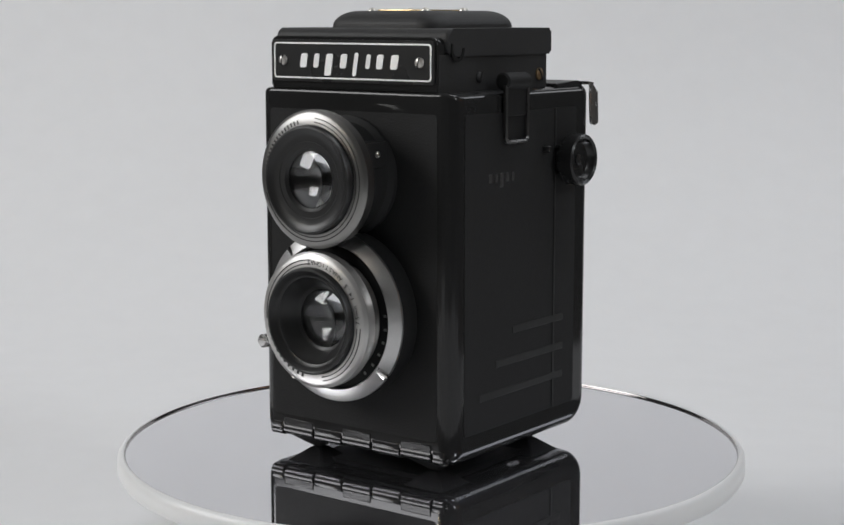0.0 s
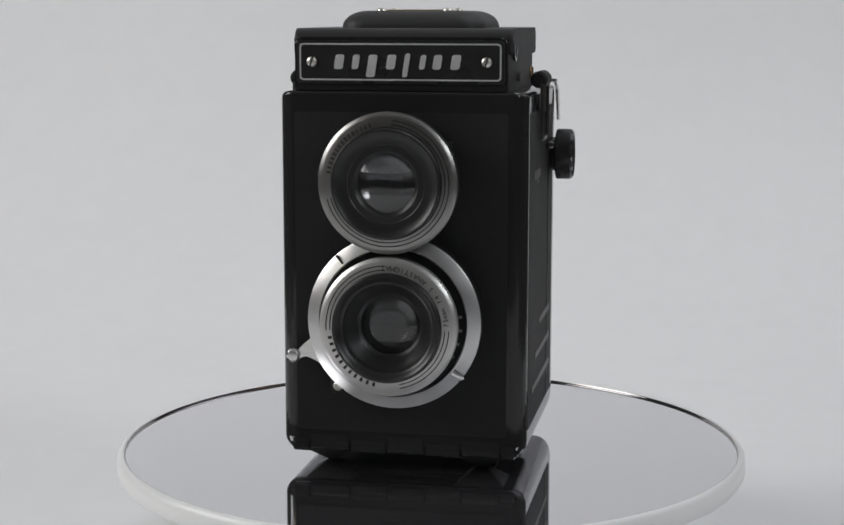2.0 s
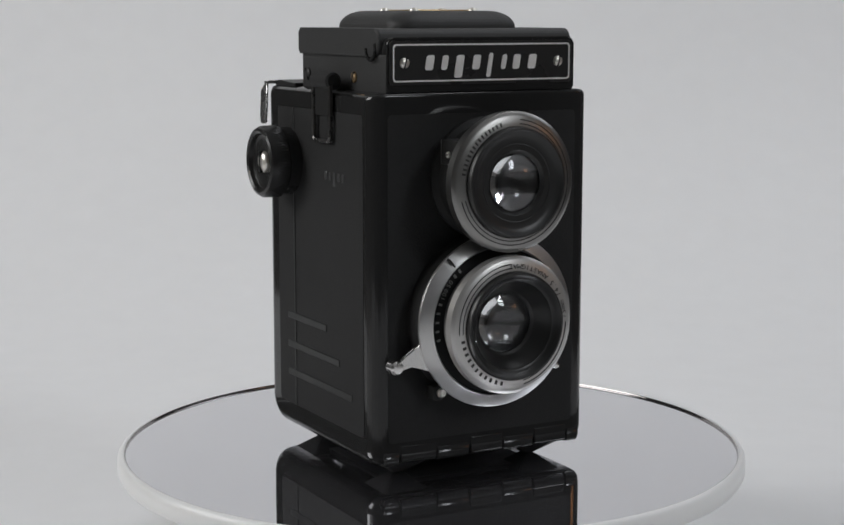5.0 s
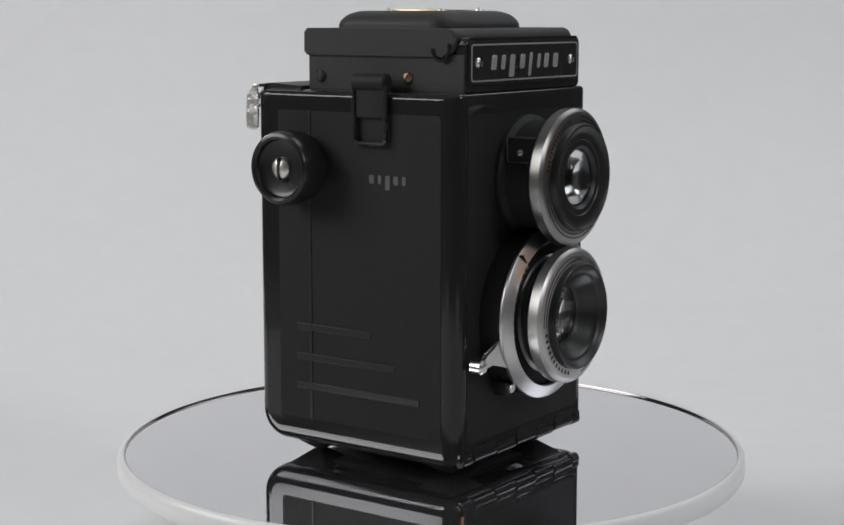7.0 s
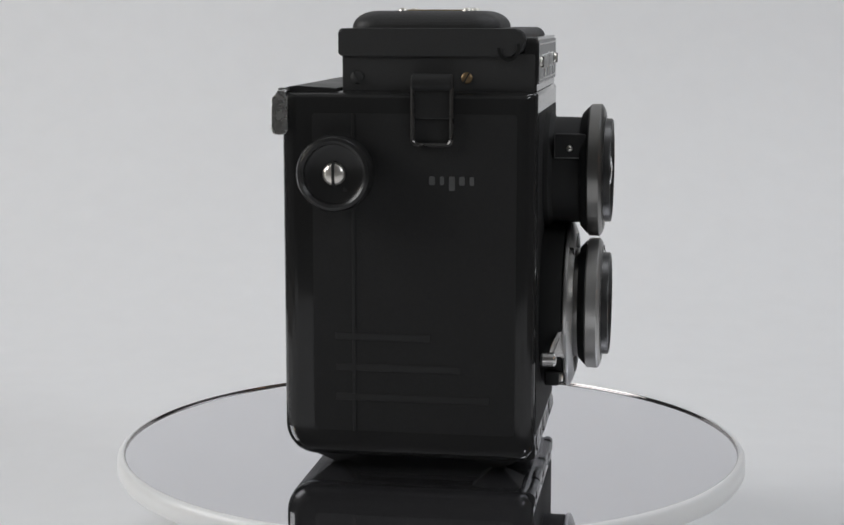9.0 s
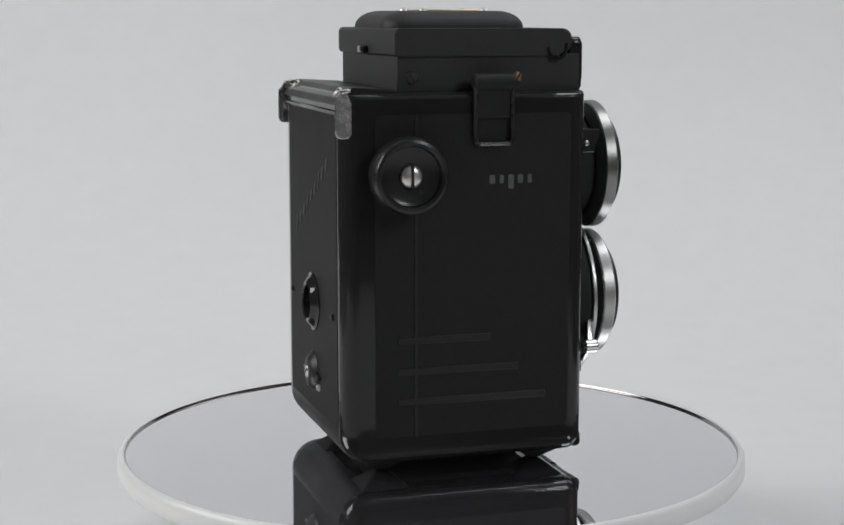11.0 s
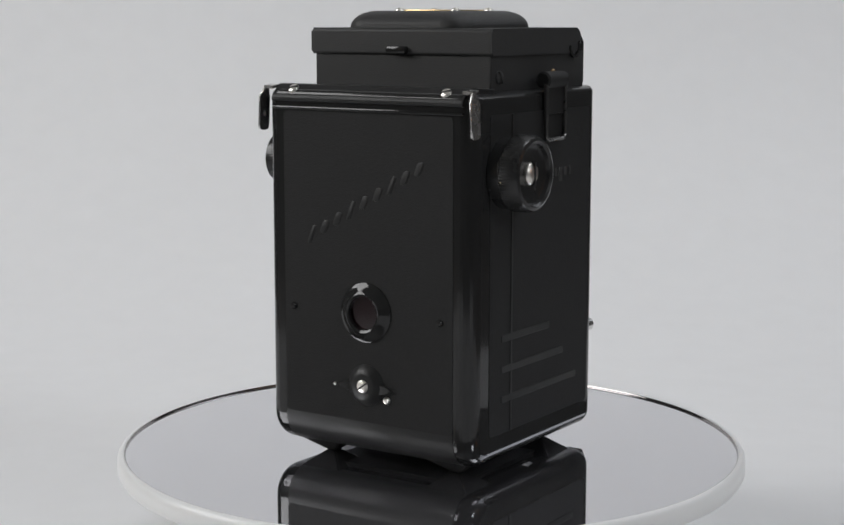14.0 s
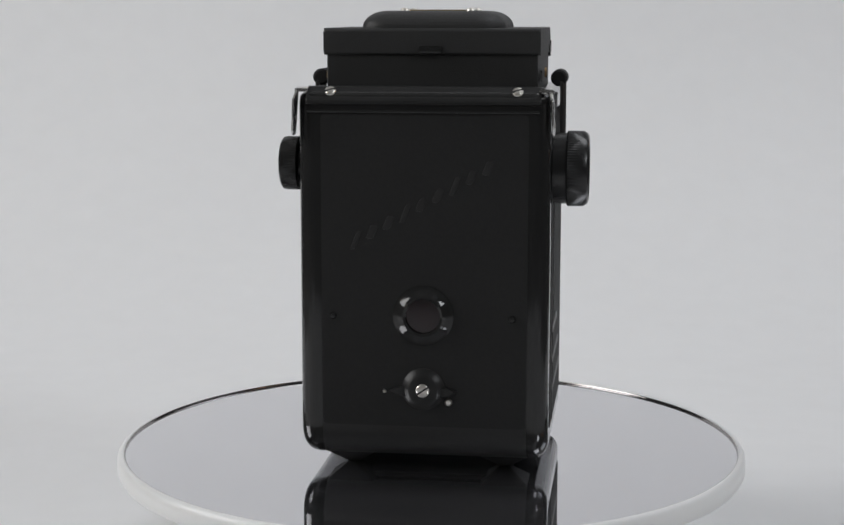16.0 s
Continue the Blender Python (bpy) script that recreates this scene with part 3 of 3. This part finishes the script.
def lens_front(name, z, deep, lip, glass_r, mat, label):
    """Knurled chrome ring with a black tube, a stepped black cone and a glass element set back by deep."""
    c = (LX, 0, z)
    face = [(17.4, -54.5), (17.4, -61.2), (18.1, -61.6), (21.2, -61.2), (22.0, -60.8), (22.9, -60.1), (22.8, -56.6), (22.3, -56.1), (18.2, -55.9)]
    ring = part(name, lathe(face, c, "y", teeth=(5, 6, 0.13, 110), closed=True), mat, tlr, label)
    part("ring_back", lathe([(17.8, -56.1), (22.1, -56.1), (21.6, -55.4), (19.6, -53.6), (17.8, -53.4)], c, "y", 80, closed=True), MATTE_BLACK, ring, "matte black rear slope of the ring")
    y1 = -61.0 + deep
    cone = [(17.9, -58.0), (17.9, -63.4), (17.6, -63.9), (17.0, -64.0), (16.6, -63.7), (15.9, -62.9 - lip * 0.4), (15.2, -62.0 - lip), (14.6, -61.8 - lip)]
    n = 2 if lip else 4
    for k in range(n):
        r0 = 14.6 + (glass_r + 0.9 - 14.6) * (k + 1) / n
        yy = -61.8 - lip + (y1 + 61.8 + lip) * (k + 1) / n
        cone += [(r0 + 0.25, yy - 0.12), (r0, yy + 0.1)]
    cone += [(glass_r + 0.6, y1 + 0.3), (glass_r, y1 + 0.7), (glass_r, y1 + 7.0), (0, y1 + 7.0), (0, y1 + 7.8), (17.0, y1 + 7.8 if y1 + 7.8 < -46 else -46.5)]
    part("lens_tube", lathe(cone, c, "y", 80), TUBE_BLACK, ring, "black lens tube with a stepped inside")
    rad = glass_r * 2.0
    sag = rad - math.sqrt(rad * rad - glass_r * glass_r)
    front = []
    for k in range(9):
        r = glass_r * k / 8
        front.append((r, y1 + 0.9 - sag + (rad - math.sqrt(rad * rad - r * r))))
    rear = []
    for k in range(8, -1, -1):
        r = glass_r * k / 8
        rear.append((r, y1 + 2.6 + sag * 0.6 - (rad - math.sqrt(rad * rad - r * r)) * 0.6))
    part("front_element", lathe(front + rear, c, "y", 64), GLASS, ring, "curved coated glass lens element")
    # thin lines engraved in the ring's face
    for r in (18.8, 20.1):
        yield_y = -61.62 + (r - 17.6) / 3.6 * 0.4
        for a0, a1 in LINES[name]:
            part("engraved_line", arc_band((LX, z), r, r + 0.34, a0, a1, yield_y + 0.05, yield_y - 0.06), INK, ring)
    return ring, y1


LINES = {"viewing_lens": ((-165, 85),), "taking_lens": ((92, 184), (-78, -1))}


def viewing_lens():
    ring, y1 = lens_front("viewing_lens", UZ, -1.4, 1.0, 9.4, BRUSHED, "chrome knurled ring of the upper viewing lens")
    # pale reflection built as two grey plates, with the dark band left between
    for low, high in ((14, 166), (-160, -20)):
        bow = [(9.4 * math.cos(radians(low + (high - low) * k / 20)), 9.4 * math.sin(radians(low + (high - low) * k / 20))) for k in range(21)]
        part("reflection_plate", prism([(LX + u, UZ + v) for u, v in bow], "y", y1 + 5.9, y1 + 6.4), PALE_REFLECTION, ring, "grey plate that stands in for a pale reflection in the lens")
    part("barrel", lathe([(17.6, -39.0), (20.2, -39.0), (20.2, -43.0), (18.4, -44.4), (18.2, -57.0), (16.0, -57.0), (16.0, -39.0)], (LX, 0, UZ), "y", 72, closed=True), MATTE_BLACK, ring, "black lens barrel")
    block = part("distance_block", box(LX - 18.0, LX - 10, -55.6, -45.2, UZ + 5.6, UZ + 13.6, 0.4, 2), MATTE_BLACK, ring, "small black block with a thin grey edge")
    x = LX - 18.1
    part("grey_edge", box(x - 0.1, x + 0.3, -55.4, -45.2, UZ + 5.4, UZ + 5.8, 0.1, 1), MARK_GREY, block)
    part("grey_edge", box(x - 0.1, x + 0.3, -45.4, -45.1, UZ + 5.4, UZ + 13.4, 0.1, 1), MARK_GREY, block)
    screw("block_screw", (x, -50.2, UZ + 8.8), (-1, 0, 0), 1.1, 0.9, NICKEL, block, 20, "tiny bright screw")
    block = part("distance_block", box(LX + 10, LX + 18.9, -56.6, -45.2, UZ + 4.0, UZ + 12.5, 0.4, 2), MATTE_BLACK, ring, "small black block beside the barrel")
    screw("block_screw", (LX + 18.9, -50.4, UZ + 8.5), (1, 0, 0), 1.1, 0.9, NICKEL, block, 20, "tiny bright screw")
    bars_on_ring((LX, UZ), 18.6, 172, 104, -61.5, 15, ENGRAVED_GREY, ring, 1.4, 0.07, 0.42)


viewing_lens()


def taking_lens():
    ring, y1 = lens_front("taking_lens", LZ, 4.4, 0.0, 9.8, SATIN, "chrome knurled ring of the lower taking lens")
    part("shutter_blades", lathe([(0, 0), (8.5, 0), (8.5, 0.4), (0, 0.4)], (LX, y1 + 5.8, LZ), "y", 40), SHUTTER_GREY, ring, "dark grey shutter blades")
    part("barrel", lathe([(15.0, -57.0), (19.0, -57.0), (19.2, -52.0), (20.2, -51.2), (20.2, -50.0), (15.0, -50.0)], (LX, 0, LZ), "y", 72, closed=True), BRUSHED, ring, "bright inner lens barrel")
    shutter = part("shutter_housing", lathe([(14.0, -39.5), (28.0, -39.5), (28.4, -40.2), (28.4, -48.6), (27.8, -49.3), (24.6, -49.6), (24.4, -50.6), (20.4, -50.9), (14.0, -50.9)], (LX, 0, LZ), "y", 96, closed=True), MATTE_BLACK, tlr, "black shutter housing")
    part("flange", lathe([(24.5, -49.3), (24.5, -52.2), (24.9, -52.5), (28.5, -51.1), (29.1, -50.7), (29.2, -50.2), (29.1, -49.6), (28.7, -49.3)], (LX, 0, LZ), "y", 110, closed=True), FLANGE_CHROME, shutter, "broad polished chrome flange")
    for a in (-36, 131):
        m = arc_band((LX, LZ), 25.0, 28.9, a - 0.7, a + 0.7, -50.6, -52.3, 3)
        part("flange_mark", m, INK, shutter)
    tip = bmesh.new()
    ca, sa = math.cos(radians(-37)), math.sin(radians(-37))
    prism([(LX + ca * r - sa * w, LZ + sa * r + ca * w) for r, w in ((25.2, 0.9), (25.6, -1.5), (29.2, -1.4), (30.0, 0.2), (29.0, 1.0))], "y", -52.4, -50.9, 0.25, 2, bm=tip)
    part("index_pointer", tip, CHROME, shutter, "small chrome index pointer")
    # lever with its round end, and the cable release socket
    lever = prism([(-29.0, 50.0), (-26.0, 37.6), (-29.8, 40.0), (-33.2, 40.9), (-36.2, 38.8), (-37.6, 41.4), (-34.6, 43.6), (-32.0, 46.4)], "y", -46.9, -45.3, 0.4, 2)
    for v in lever.verts:
        v.co.y -= max(0.0, v.co.x + 36.0) * 0.42
    arm = part("shutter_lever", lever, CHROME, shutter, "polished chrome shutter lever")
    part("lever_knob", lathe([(0, -48.2), (1.7, -48.0), (2.4, -47.2), (2.4, -43.6), (1.6, -42.8), (0, -42.8)], (-38.0, 0, 40.3), "y", 24), CHROME, arm, "rounded chrome lever end")
    part("cable_socket", lathe([(0, -48.8), (0.5, -48.9), (1.2, -49.2), (1.6, -48.8), (1.6, -45.5), (0, -45.5)], (-22.2, 0, 30.8), "y", 20), NICKEL, shutter, "small nickel cable socket")
    part("cable_mount", box(-25.0, -20.6, -48.0, -43.0, 28.2, 33.0, 0.8, 2), MATTE_BLACK, shutter)
    # scale marks round the shutter
    bars_on_ring((LX, LZ), 21.9, -58, 12, -50.85, 6, WHITE_INK, shutter, 1.1, 0.12, 0.2)
    bars_on_ring((LX, LZ), 21.9, 126, 138, -50.85, 2, WHITE_INK, shutter, 1.4, 0.12)
    bars_on_ring((LX, LZ), 21.9, 158, 196, -50.85, 5, WHITE_INK, shutter, 1.3, 0.12, 0.25)
    text_on_ring("50", (LX, LZ), 21.8, 139.5, 146.5, -50.98, 2.3, WHITE_INK, shutter, "scale_number", False)
    text_on_ring("100", (LX, LZ), 21.8, 147.5, 158.0, -50.98, 2.3, WHITE_INK, shutter, "scale_number", False)
    bars_on_ring((LX, LZ), 18.6, -100, -172, -61.5, 11, ENGRAVED_GREY, ring, 1.4, 0.07, 0.42)
    text_on_ring("75mm f4.5 ANASTIGMAT", (LX, LZ), 20.3, 2, 96, -61.62, 2.3, INK, ring, "engraved_words")


taking_lens()
for ob in tlr.children:
    if ob.name in ("viewing_lens", "taking_lens", "shutter_housing"):
        ob.location = (-0.0004, -0.0006, 0)


# ---- movement: the table and the camera on it turn together, steadily ----
def motions():
    turns = [(k * 0.5, pose(0, 0, 0, 0, 0, 13.09 * (k * 0.5 - 2.817))) for k in range(33)]
    walk(turntable, turns)
    # the camera stands a little off the table's centre
    walk(tlr, [(t, m @ pose(-0.0002, 0.0005, 0)) for t, m in turns])


motions()
